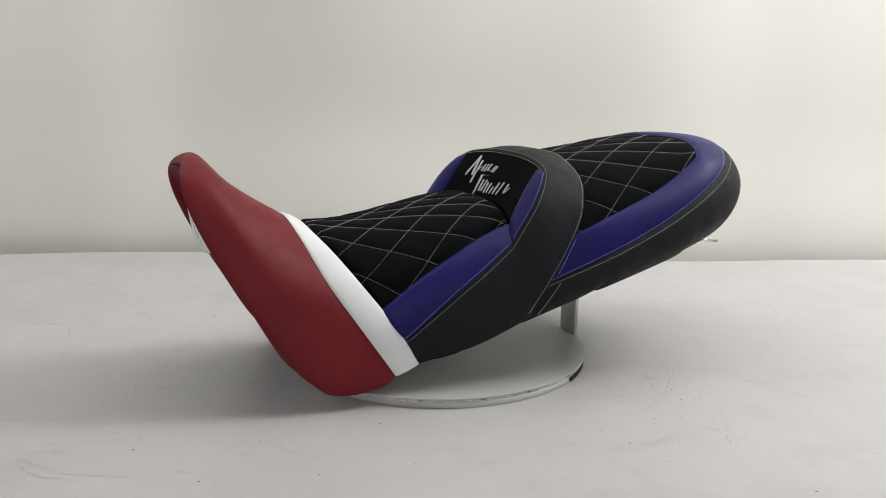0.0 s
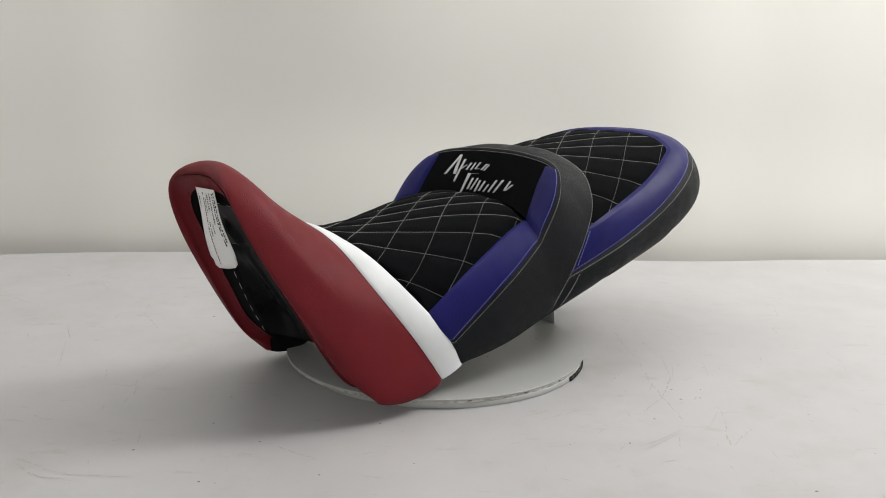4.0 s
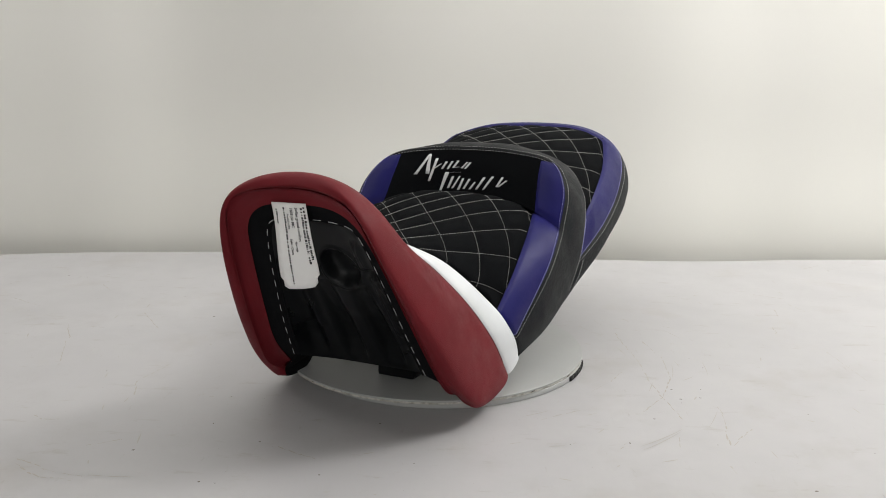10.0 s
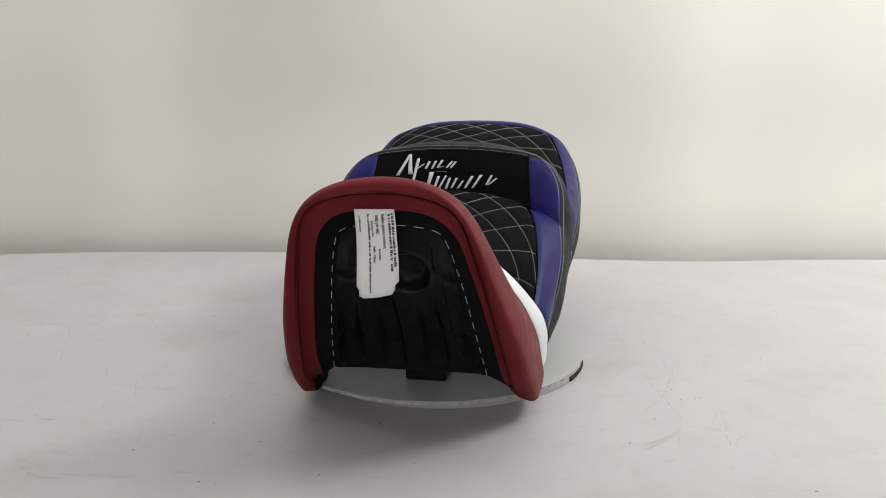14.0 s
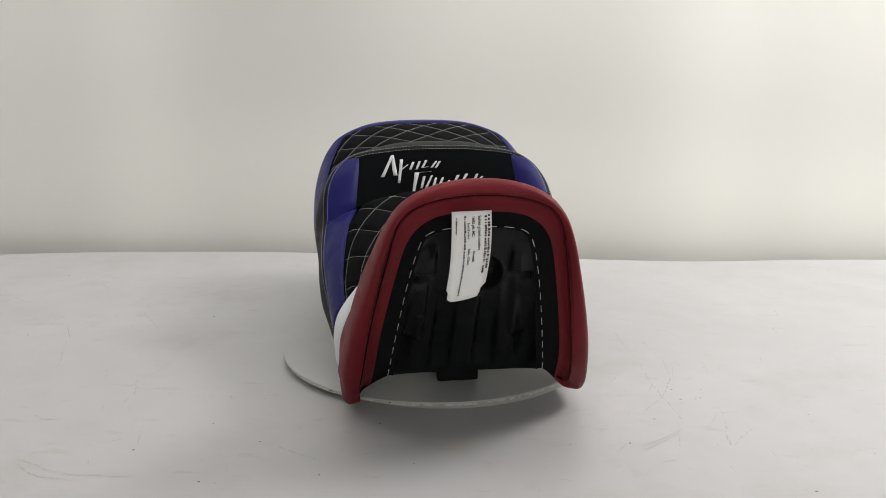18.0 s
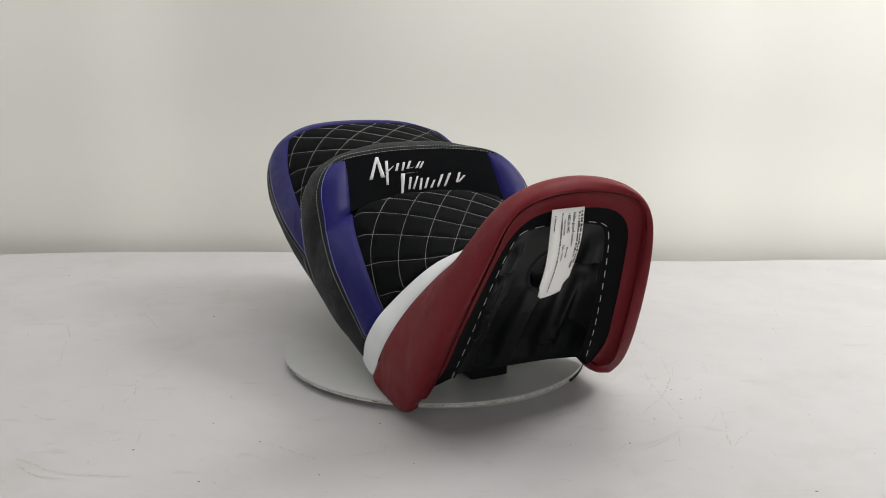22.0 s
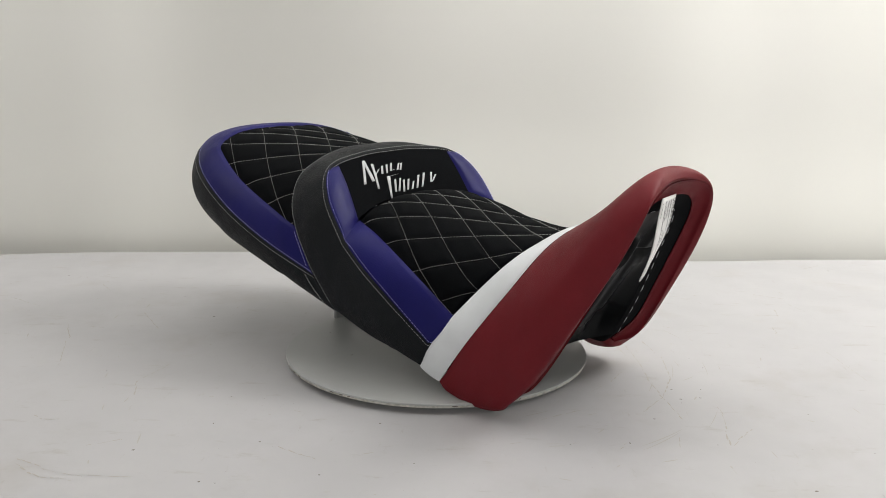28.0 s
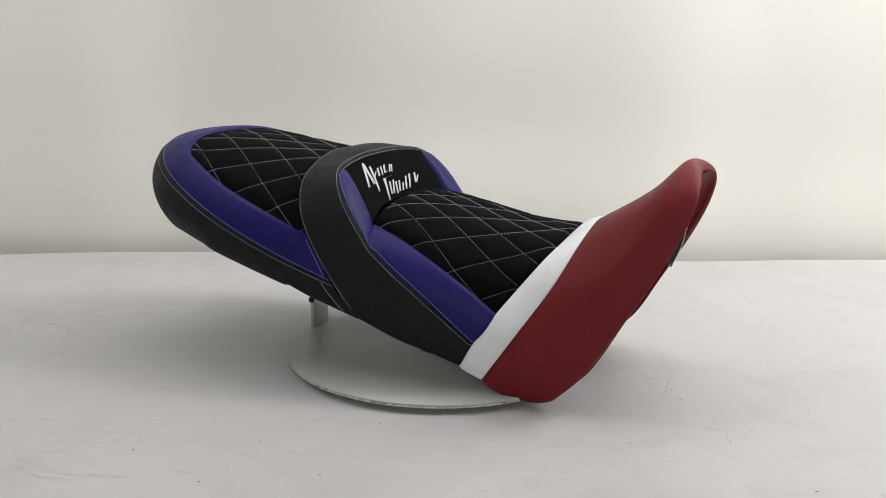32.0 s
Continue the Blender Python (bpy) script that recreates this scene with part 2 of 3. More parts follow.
def setting():
    # table top: one sheet with a rounded, slightly wavy back edge
    def edge_y(x):
        return float(np.interp(x, (-1.7, -.86, -.76, -.66, -.55, -.36, 0, .22, .44, .50, .55, .67, .86, 1.7),
                               (.44, .524, .549, .565, .573, .588, .583, .571, .568, .572, .579, .595, .612, .64))) + 0.0015 * math.sin(x * 11.0)

    g = []
    for k in range(121):
        x = -1.7 + 3.4 * k / 120
        y = edge_y(x)
        g.append([(x, -1.7, -0.03), (x, -1.7, 0), (x, -0.5, 0), (x, 0.3, 0), (x, y - 0.014, 0), (x, y - 0.006, -0.001), (x, y - 0.001, -0.004), (x, y, -0.01), (x, y, -0.03)])
    g = np.array(g)
    vs, fs = sheet(g / U)
    table = plain("table_top", (vs, fs), TABLE, "white scuffed table top", "table")
    bm = bmesh.new()
    box(bm, (3.2, 2.0, .765), pose(0, -.62, -.4165), .01)
    part("table_body", bm, WALL, table)
    # each scuff is a row of thin broken dabs along its line
    dab = random.Random(8)
    for n_, (x0, y0, x1, y1) in enumerate(SCRATCHES):
        d = Vector((x1 - x0, y1 - y0, 0))
        side, long = Vector((-d.y, d.x, 0)).normalized(), d.length
        vs, fs, f = [], [], 0.0
        while f < 1:
            end = min(1.0, f + dab.uniform(.004, .016) / long)
            wide, off = dab.uniform(.0003, .0010), dab.uniform(-.0009, .0009)
            b = len(vs)
            for q, w in ((0, .2), (.3, 1), (.7, .8), (1, .15)):
                p = Vector((x0, y0, .0003)) + d * (f + (end - f) * q) + side * (off + .0012 * math.sin(3 * (f + n_)))
                vs += [p - side * wide * w, p + side * wide * w * dab.uniform(.6, 1.4)]
            fs += [(b + 2 * k, b + 2 * k + 2, b + 2 * k + 3, b + 2 * k + 1) for k in range(3)]
            f = end + dab.uniform(-.003, .004) / long
            if dab.random() < .2:
                f = max(f, end + .004 / long)
        part("scratch", (vs, fs), (SCUFF, FAINT, SCUFF)[n_ % 3], table)
    for n_, (x, y) in enumerate(SPECKS):
        r = 0.0006 + 0.0003 * (n_ % 3)
        if n_ == 8:
            r = 0.0018
        vs = [(x + r * (1.5 if n_ % 2 else 1) * math.cos(k * math.tau / 7), y + r * math.sin(k * math.tau / 7), 0.0003) for k in range(7)]
        part("speck", (vs, [tuple(range(7))]), SPECK, table)
    # faint arcs and flecks left by turning things, and the grime of use
    rng = random.Random(21)
    vs, fs = [], []
    for k in range(190):
        arc = k < 16
        r = rng.uniform(.215, .37) if arc else rng.uniform(.23, 1.1)
        a_ = radians(rng.uniform(-75, 35)) if arc else rng.uniform(0, math.tau)
        span, wide = (rng.uniform(.04, .20), rng.uniform(.0003, .0006)) if arc else (rng.uniform(.002, .02) / r, rng.uniform(.0003, .0011))
        turn = rng.uniform(-.008, .008) if arc else rng.uniform(-.3, .3) * span
        b, steps = len(vs), 8 if arc else 3
        for i in range(steps + 1):
            f = i / steps
            w, q = wide * math.sin(math.pi * (.08 + .84 * f)), a_ + span * f
            for e in (-w, w):
                vs.append(((r + turn * f + e) * math.cos(q), min(.53, (r + turn * f + e) * math.sin(q)), .00035))
        fs += [(b + 2 * i, b + 2 * i + 1, b + 2 * i + 3, b + 2 * i + 2) for i in range(steps)]
    tagged(part("scuff_marks", (vs, fs), FAINT, table), kind="stuff")
    # backdrop sheet with soft folds
    g = np.zeros((90, 120, 3))
    for i in range(90):
        x = -2.6 + 5.2 * i / 89
        hang, overhang = 0.0, 0.06 + 0.16 * math.exp(-(((x + 0.15) / 0.42) ** 2))
        for j in range(120):
            z = -0.7 + 3.4 * j / 119
            # the sheet leans back a little over the table and bellies forward above it
            rise = min(1, max(0, (z - 0.1) / 0.25)) * min(1, max(0, (1.5 - z) / 0.5))
            hang += ((0.075 + 0.045 * math.tanh(3 * (x - 0.25))) * math.exp(-(((z - 0.06) / 0.12) ** 2)) - overhang * rise * rise * (3 - 2 * rise)) * 3.4 / 119
            y = 0.98 + 0.022 * math.sin(x * 3.1 + 1.0) + 0.012 * math.sin(x * 7.3 + 0.6 + 0.3 * z)
            y += 0.018 * math.exp(-(((x - 0.70) / 0.14) ** 2)) - 0.018 * math.exp(-(((x + 0.82) / 0.12) ** 2))
            y += 0.050 * (1.0 - 0.25 * math.tanh(2 * x)) * min(1, max(0, (-0.055 - z) / 0.2)) ** 1.2
            y += hang
            g[i, j] = (x, y, z)
    vs, fs = sheet(g / U)
    plain("backdrop", (vs, fs), BACKDROP, "hanging white backdrop sheet with soft vertical folds", "backdrop")
    # the room behind and around the camera
    for name, size, at in (("floor", (5.4, 5.0, 0.1), (0, -1.2, -0.85)), ("ceiling", (5.4, 5.0, 0.1), (0, -1.2, 2.85)),
                           ("wall_south", (5.4, 0.1, 3.6), (0, -3.65, 1.0)), ("wall_west", (0.1, 4.8, 3.6), (-2.65, -1.2, 1.0)),
                           ("wall_east", (0.1, 4.8, 3.6), (2.65, -1.2, 1.0)), ("wall_north", (5.2, 0.1, 3.6), (0, 1.25, 1.0))):
        bm = bmesh.new()
        box(bm, size, pose(*at))
        plain(name, bm, WALL, "plain white painted " + name.split("_")[0], name.split("_")[0])


setting()


# ---- the seat ----
WB = [(.715, -.436, .158), (.722, -.52, .302), (.665, -.64, .49), (.45, -.845, .78), (.22, -.925, .885), (0, -.94, .912)]
WR = [(.705, -.575, .095), (.675, -.755, .367), (.555, -.93, .65), (.31, -1.03, .89), (0, -1.05, .965)]
M1 = [(.726, -.650, .050), (.668, -.981, .384), (.554, -1.272, .812), (.314, -1.345, 1.126), (0, -1.387, 1.169)]
M2 = [(.725, -.815, .012), (.664, -1.139, .395), (.518, -1.425, .914), (.357, -1.531, 1.275), (0, -1.519, 1.345)]
NO = [(.704, -.985, .034), (.682, -1.112, .114), (.640, -1.282, .388), (.491, -1.594, .909), (.365, -1.700, 1.257), (0, -1.576, 1.358)]
NS = [(.580, -.99, .095), (.570, -1.198, .245), (.440, -1.556, .924), (.326, -1.666, 1.217), (0, -1.636, 1.284)]
NI = [(.530, -.985, .125), (.508, -1.166, .31), (.472, -1.297, .55), (.385, -1.502, .95), (.33, -1.566, 1.09), (.25, -1.59, 1.165), (.15, -1.592, 1.195), (0, -1.585, 1.2)]
A1 = [(.665, -.64, .49), (.668, -.40, .66), (.625, -.05, .85), (.56, .20, .93)]
B1 = [(.73, -.51, .31), (.785, -.2, .585), (.79, -.05, .70), (.778, .118, .835)]
B2 = [(.778, .118, .835), (.75, .29, 1.08), (.60, .41, 1.242), (.30, .455, 1.293), (0, .45, 1.305)]
A2 = [(.56, .20, .93), (.535, .32, 1.13), (.518, .425, 1.262)]
CREASE = (0, .30, 1.0)
CROWN = [(0, -.94, .905), (0, -.77, .895), (0, -.5, .92), (0, -.13, .99), (0, .15, 1.025), (0, .29, 1.0)]
S0 = [(.715, -.436, .158), (.76, -.1, .235), (.80, .221, .372)]
S1 = [(.80, .221, .372), (.832, .373, .62), (.812, .53, .872), (.76, .61, 1.03), (.62, .665, 1.185), (.3, .70, 1.292), (0, .70, 1.31)]
PA = [(.815, .525, .87), (.80, .75, .955), (.746, 1.16, 1.11), (.669, 1.445, 1.252), (.60, 1.55, 1.312), (.355, 1.65, 1.377), (0, 1.719, 1.387)]
PB = [(.825, .36, .59), (.868, .813, .768), (.858, 1.209, .945), (.787, 1.55, 1.13), (.63, 1.77, 1.262), (.39, 1.885, 1.345), (0, 1.975, 1.366)]
PBOT = [(.79, .19, .355), (.79, .35, .402), (.78, .56, .46), (.775, .69, .508), (.775, .75, .51), (.765, 1.24, .652), (.755, 1.33, .69), (.73, 1.50, .745), (.64, 1.72, .81), (.40, 1.93, .90), (0, 2.0, .95)]
PCROWN = [(0, .70, 1.27), (0, 1.0, 1.305), (0, 1.4, 1.36), (0, 1.70, 1.38)]
ST = [(.43, -1.09, .212), (.395, -1.22, .448), (.34, -1.37, .77), (.288, -1.47, .99), (.24, -1.505, 1.075), (.13, -1.525, 1.105), (0, -1.53, 1.11)]
SHELL = [(0, -.836, .124), (0, -1.06, .45), (0, -1.34, .88), (0, -1.50, 1.10)]
MIDDLE = (0, 0.2, 0.6)
WING = .47


def crowned(edge, crown, na, nb, power):
    """A cushion face between an edge curve, its mirror image and the crown line between them."""
    e, c = spline(edge, na), spline(crown, na)
    v = np.linspace(-1, 1, nb)
    w = 1 - np.abs(v) ** power
    g = e[:, None] * (1 - w)[None, :, None] + c[:, None] * w[None, :, None]
    g[:, :, 0] = e[:, 0][:, None] * v[None]
    return g


def across(g):
    """The length along each row of a grid, from its middle column."""
    d = np.linalg.norm(np.diff(g, axis=1), axis=-1)
    c = np.concatenate([np.zeros((len(g), 1)), np.cumsum(d, axis=1)], 1)
    return c - c[:, g.shape[1] // 2][:, None]


def quilted(g, fams, puff, centre):
    """Diamond quilting: two families of lines, each at the whole numbers of a cubic in X and Y (1, X, Y, XX, XY, YY, XXX, XXY, XYY, YYY). Gives the puffed grid and the stitch lines."""
    x, y = across(g), g[:, :, 1]
    near = np.full(x.shape, 9.0)
    fields = []
    terms = np.stack([np.ones_like(x), x, y, x * x, x * y, y * y, x**3, x * x * y, x * y * y, y**3], -1)
    for fam in fams:
        p, kx, ky = terms @ np.array(fam), fam[1], fam[2]
        fields.append(p)
        near = np.minimum(near, np.abs(p - np.round(p)) / math.hypot(kx, ky))
    n = outward(g, centre)
    rise = puff * (1 - np.exp(-((near / 0.028) ** 2)) * 1.1)
    rise += seam_dip(x.shape, 0.026, 0.03)
    h = g + n * rise[..., None]
    lines = []
    for p in fields:
        for k in range(int(np.floor(p.min())), int(np.ceil(p.max())) + 1):
            pts, ups = [], []
            for i in range(1, len(g) - 1):
                j = np.flatnonzero(np.diff(np.sign(p[i] - k)))
                if len(j):
                    j = j[0]
                    w = (k - p[i, j]) / (p[i, j + 1] - p[i, j])
                    pts.append(h[i, j] * (1 - w) + h[i, j + 1] * w + n[i, j] * (0.0015 + 0.006 * max(0, abs(j / 90 - 1) - .9)))
                    ups.append(n[i, j])
            if len(pts) > 6:
                lines.append((pts, ups))
    return h, lines


def sew(name, lines, material, parent, label, **more):
    """All stitches of one seam or quilting as one part."""
    vs, fs, k = [], [], 0
    for pts, ups in lines:
        v, q = dashes(pts, ups, **more)
        vs.append(v)
        fs += [tuple(i + k for i in face) for face in q]
        k += len(v)
    return tagged(part(name, (np.vstack(vs), fs), material, parent, label), kind="stuff")


def both_sides(line):
    pts, ups = np.asarray(line[0]), np.asarray(line[1])
    m_ = np.array([-1, 1, 1])
    return [(pts, ups), (pts * m_, ups * m_)]


def row_at(g, n, row, lift=0.0008):
    return g[row] + n[row] * lift, n[row]


def padded(rows, steps, centre, bulge, dip, width, sides="ud", power=1.0, grow=None):
    """A padded cover panel lofted through rows: its grid and its normals."""
    g = loft(rows, steps)
    n = outward(g, centre)
    a = np.linspace(0, 1, steps)[:, None]
    along_it = np.ones(g.shape[1]) if grow is None else np.asarray(grow)
    g = g + n * (bulge * np.sin(np.pi * a) ** power * along_it[None] + seam_dip(g.shape[:2], dip, width, sides))[..., None]
    return g, outward(g, centre)


def tucked(c, part_way=.07):
    """A curve lengthened at its start into the seat, so that a cover runs on under its neighbour."""
    c = np.asarray(c, float)
    return np.vstack([c[0] + (np.array([0, -1.0, .45]) - c[0]) * part_way, c])


def halfway(p, q):
    return (np.asarray(p) + np.asarray(q)) / 2


def seat():
    root = new("motorcycle_seat")
    tagged(root, "two-up motorcycle seat of quilted black, blue, red and white vinyl", "seat")
    # red nose with white band
    g = loft([spline(c, 70) for c in (WR, M1, M2, NO, NS)], 60)
    for _ in range(70):
        wide = np.concatenate([g, g[:, -2:-1] * np.array([-1, 1, 1])], 1)
        mean = (g[:-2, 1:] + g[2:, 1:] + wide[1:-1, :-2] + wide[1:-1, 2:]) / 4
        g[1:-1, 1:] += .7 * (mean - g[1:-1, 1:])
        g[1:-1, -1, 0] = 0
    low_end = np.clip(1 - np.linspace(0, 1, 70) / .10, 0, 1)
    g[:, :, 0] -= .040 * np.interp(np.arange(60), [0, 8, 26, 48, 59], [0, .15, .8, 1, .4])[:, None] * (1 - np.sqrt(1 - low_end**2))[None]
    n = outward(g, (0, -1.0, .3))
    g = g + n * seam_dip(g.shape[:2], .005, .025, "ud")[..., None]
    nose = g
    for half_nose in (g, spread(flip(g))):
        skin("nose_cover", half_nose, RED, root, "red grained vinyl nose cover", both=False)
    g, n = padded([spline(NS, 70), halfway(spline(NS, 70), spline(NI, 70)), spline(NI, 70)], 12, (0, -.9, .5), .008, .010, .14)
    for half_nose in (g, spread(flip(g), np.linspace(0, 1, 12)[:, None])):
        skin("nose_facing", half_nose, RED, root, "red vinyl facing turned over the nose edge", both=False)
    line = spline(NS, 160)
    up = np.tile(np.array([0, -.9, .4]), (160, 1))
    sew("nose_seam", [(spread(a), b) for a, b in both_sides((line, up))], PIPING, root, "dark red seam along the nose edge", length=.02, gap=.003, width=.006, height=.003)
    g = loft([spline(WB, 60), halfway(spline(WB, 60), spline(WR, 60)), spline(WR, 60)], 18)
    n = outward(g, (0, -.6, .3))
    a = np.linspace(0, 1, 18)[:, None]
    g = g + n * (.014 * np.clip(np.sin(np.pi * a), 0, 1) ** .45 - .003)[..., None]
    skin("nose_band", g, WHITE, root, "white vinyl band")
    # front cushion
    g, lines = quilted(crowned(A1, CROWN, 150, 181, 2.7), ((2.698, 3.545, 2.815, -.31, -.207, -.222, -.021, -.101, -.195, -.236), (5.084, -4.74, 3.131, -.405, .412, -.035, .937, -1.02, .231, -.005)), .010, (0, 0, 0))
    insert = skin("front_insert", g, SUEDE, root, "black quilted suede seat insert with diamond stitching", both=False)
    sew("quilt_stitching", lines, QUILT_THREAD, insert[0], "pale grey diamond stitching", length=.015, gap=.0045, width=.0025, height=.0020)
    a1, b1 = tucked(spline(A1, 50)), tucked(spline(B1, 50))
    g, n = padded([a1, halfway(a1, b1), b1], 26, MIDDLE, .02, .014, .05, 'udr')
    skin("blue_side_panel", g, BLUE, root, "blue vinyl side panel")
    low_blue = row_at(g, n, 23)
    # bolster: blue wings and black centre
    half = along(B2, np.linspace(0, WING, 30))
    g, n = padded([spline(A2, 30), halfway(spline(A2, 30), half), half], 22, (0, 1.0, .9), .02, .013, .07, 'udlr', grow=np.interp(np.arange(30), [0, 18, 29], [1, 1, 0]))
    skin("bolster_wing", g, BLUE, root, "blue vinyl bolster wing")
    high_blue = row_at(g, n, 19)
    top = along(B2, np.linspace(WING, 1, 40))
    v = np.linspace(1, 0, 40)
    low = np.stack([A2[0][0] * v, CREASE[1] + (A2[0][1] - CREASE[1]) * v**2.4, CREASE[2] + (A2[0][2] - CREASE[2]) * v**2.4], -1)
    mid = halfway(top, low)
    mid[:, 1] -= .012
    g = loft([low, mid, top], 40)
    g = np.concatenate([g, g[:, ::-1][:, 1:] * np.array([-1, 1, 1])], 1)
    n = outward(g, (0, 1.0, .9))
    g = g + n * seam_dip(g.shape[:2], .010, .04, "dlr")[..., None]
    bolster = skin("bolster_panel", g, SUEDE, root, "black suede bolster panel", both=False)
    panel, panel_n = g, n
    top_line = (g[37] + n[37] * .002, n[37])
    # black side and strap over the top
    inner = np.vstack([along(B1, np.linspace(0, 1, 40))[:-1], along(B2, np.linspace(0, 1, 70))])
    outer = np.vstack([along(S0, np.linspace(0, 1, 40))[:-1], along(S1, np.linspace(0, 1, 70))])
    inner, outer = tucked(inner), tucked(outer)
    g, n = padded([inner, halfway(inner, outer), outer], 40, MIDDLE, .035, .012, .035, power=.8, grow=np.interp(np.arange(110), [0, 3, 16, 60, 85, 109], [.1, .25, 1, 1, .6, .5]))
    raised = g.copy()
    raised[:, :, 2] += .026 * np.linspace(0, 1, 40)[:, None] ** 1.5 * np.interp(np.arange(110), [0, 4, 12, 41, 62], [0, .1, 1, 1, 0])[None]
    for half_strap in (g, flip(raised)):
        skin("side_strap", half_strap, BLACK, root, "black grained vinyl side running over the bolster", both=False)
    sew("side_stitching", both_sides(low_blue) + both_sides(high_blue), BLUE_THREAD, root, "light blue seam stitching")
    over = np.array([-1, 1, 1])
    lines = [row_at(g, n, 2), (row_at(g, n, 37)[0][41:], n[37][41:])]
    lines += [(p * over, up * over) for p, up in (row_at(raised, n, 2), (row_at(raised, n, 37)[0][41:], n[37][41:]))]
    sew("strap_stitching", lines + [top_line], THREAD, root, "pale grey seam stitching")
    # passenger cushion
    pa = along(PA, np.linspace(0, .635, 70))
    g, lines = quilted(crowned(pa, PCROWN, 150, 181, 3.0), ((.671, 3.863, 3.08, -.063, -.3, .037, -.222, -.097, 0, -.116), (6.386, 3.819, -3.275, -.146, -.27, .082, -.112, .299, .065, .075)), .009, (0, 1.1, 0))
    insert = skin("passenger_insert", g, SUEDE, root, "black quilted suede passenger insert", both=False)
    sew("quilt_stitching", lines, QUILT_THREAD, insert[0], "pale grey diamond stitching", length=.015, gap=.0045, width=.0025, height=.0020)
    n = outward(g, (0, 1.1, 0))
    sew("front_stitching", [(g[5, 8:-8] + n[5, 8:-8] * .003, n[5, 8:-8])], THREAD, root, "pale grey seam stitching")
    g, n = padded([spline(PA, 80), halfway(spline(PA, 80), spline(PB, 80)), spline(PB, 80)], 26, (0, 1.0, .7), .018, .012, .06, grow=np.clip(np.arange(80) / 8, 0, 1))
    skin("passenger_border", g, BLUE, root, "blue vinyl border round the passenger seat")
    sew("border_stitching", both_sides(row_at(g, n, 23)) + both_sides((g[3:23, 1] + n[3:23, 1] * .002, n[3:23, 1])), BLUE_THREAD, root, "light blue seam stitching")
    lower = [spline(PB, 80), halfway(spline(PB, 80), spline(PBOT, 80)), spline(PBOT, 80)]
    ease = np.clip((np.arange(80) - 1) / 14, 0, 1) ** .6
    fuller = ease * np.interp(np.arange(80), [0, 25, 45, 60, 79], [1, 1.1, 1.7, 2.3, 2.0])
    flatter = ease * np.interp(np.arange(80), [0, 25, 45, 60, 79], [.7, .65, 1.1, 1.7, 2.0])
    rear = []
    for grow, side in ((fuller, 1), (flatter, -1)):
        g, n = padded(lower, 30, (0, 1.0, .8), .05, .012, .05, "u", .8, grow)
        if side < 0:
            g[:, :, 2] += .026 * np.linspace(0, 1, 30)[:, None] ** 1.5 * np.interp(np.arange(80), [0, 45, 66], [1, 1, 0])[None]
        line, up = row_at(g, n, 2)
        rear.append((line * np.array([side, 1, 1]), up * np.array([side, 1, 1])))
        rear.append(((g[4:28, 3] + n[4:28, 3] * .003) * np.array([side, 1, 1]), n[4:28, 3] * np.array([side, 1, 1])))
        skin("passenger_side", g if side > 0 else flip(g), BLACK, root, "black grained vinyl passenger side", both=False)
    sew("rear_stitching", rear, THREAD, root, "pale grey seam stitching")
    # base under the cushions
    e = np.vstack([spline([(.50, -.84, .124), (.60, -.63, .13), (.70, -.44, .165)], 12)[:-1], along(S0, np.linspace(0, 1, 20))[:-1], along(PBOT, np.linspace(0, .86, 40))])
    v = np.linspace(-1, 1, 31)
    g = np.stack([np.stack([p[0] * v * .99, p[1] + 0 * v, p[2] + .045 * (1 - v**4) + .006 * np.sin(v * 20) * (1 - v**2)], -1) for p in e])
    g[:, :, 2] += .030 * np.clip(-g[:, :, 0] / .7, 0, 1) ** 2 * np.clip((g[:, :, 1] + .44) / .2, 0, 1) * np.clip((1.75 - g[:, :, 1]) / .3, 0, 1)
    skin("base_pan", g, PLASTIC, root, "black plastic base pan", both=False)
    bm = bmesh.new()
    box(bm, (.25 * U, .20 * U, .17 * U), pose(.01 * U, -.58 * U, .085 * U), .003)
    part("front_foot", bm, PLASTIC, root, "black plastic mounting tongue")
    lip = along(S0, np.linspace(.16, .36, 16)) - np.array([.035, 0, -.008])
    g = np.stack([lip + np.array([0, 0, .02]), lip + np.array([.006, 0, -.022]), lip + np.array([-.03, 0, -.024]), lip + np.array([-.05, 0, .02])])
    for half_lip in (g, flip(g + np.array([0, 0, .026]))):
        skin("base_lip", half_lip, PLASTIC, root, "black plastic lip of the base", both=False)
    bm = bmesh.new()
    box(bm, (.12 * U, .17 * U, .016 * U), pose(.24 * U, 1.945 * U, .650 * U, -3, 6, -12), .0008)
    box(bm, (.05 * U, .02 * U, .24 * U), pose(.22 * U, 1.885 * U, .76 * U), .0008)
    part("clear_tab", bm, CLEAR, root, "clear plastic tab under the rear")
    # underside of the nose
    g = loft([spline(NI, 60), halfway(spline(NI, 60), spline(ST, 60)) + np.array([0, .004, 0]), spline(ST, 60), spline(ST, 60) * np.array([.93, 1, 1]) + np.array([0, .02, -.01])], 16)
    skin("cover_hem", g, FELT, root, "black fabric hem stapled to the base")
    edge = along(ST, np.linspace(0, .84, 90)) * np.array([.95, 1, 1]) + np.array([0, .012, -.006])
    g = crowned(edge, SHELL, 110, 121, 7)
    x, z = g[:, :, 0], g[:, :, 2]
    n = normals(g)
    n = np.where(n[..., 1:2] > 0, -n, n)
    rise = np.zeros(x.shape)

    def step(q, soft=.006):
        return 1 / (1 + np.exp(-np.clip(q / soft, -50, 50)))

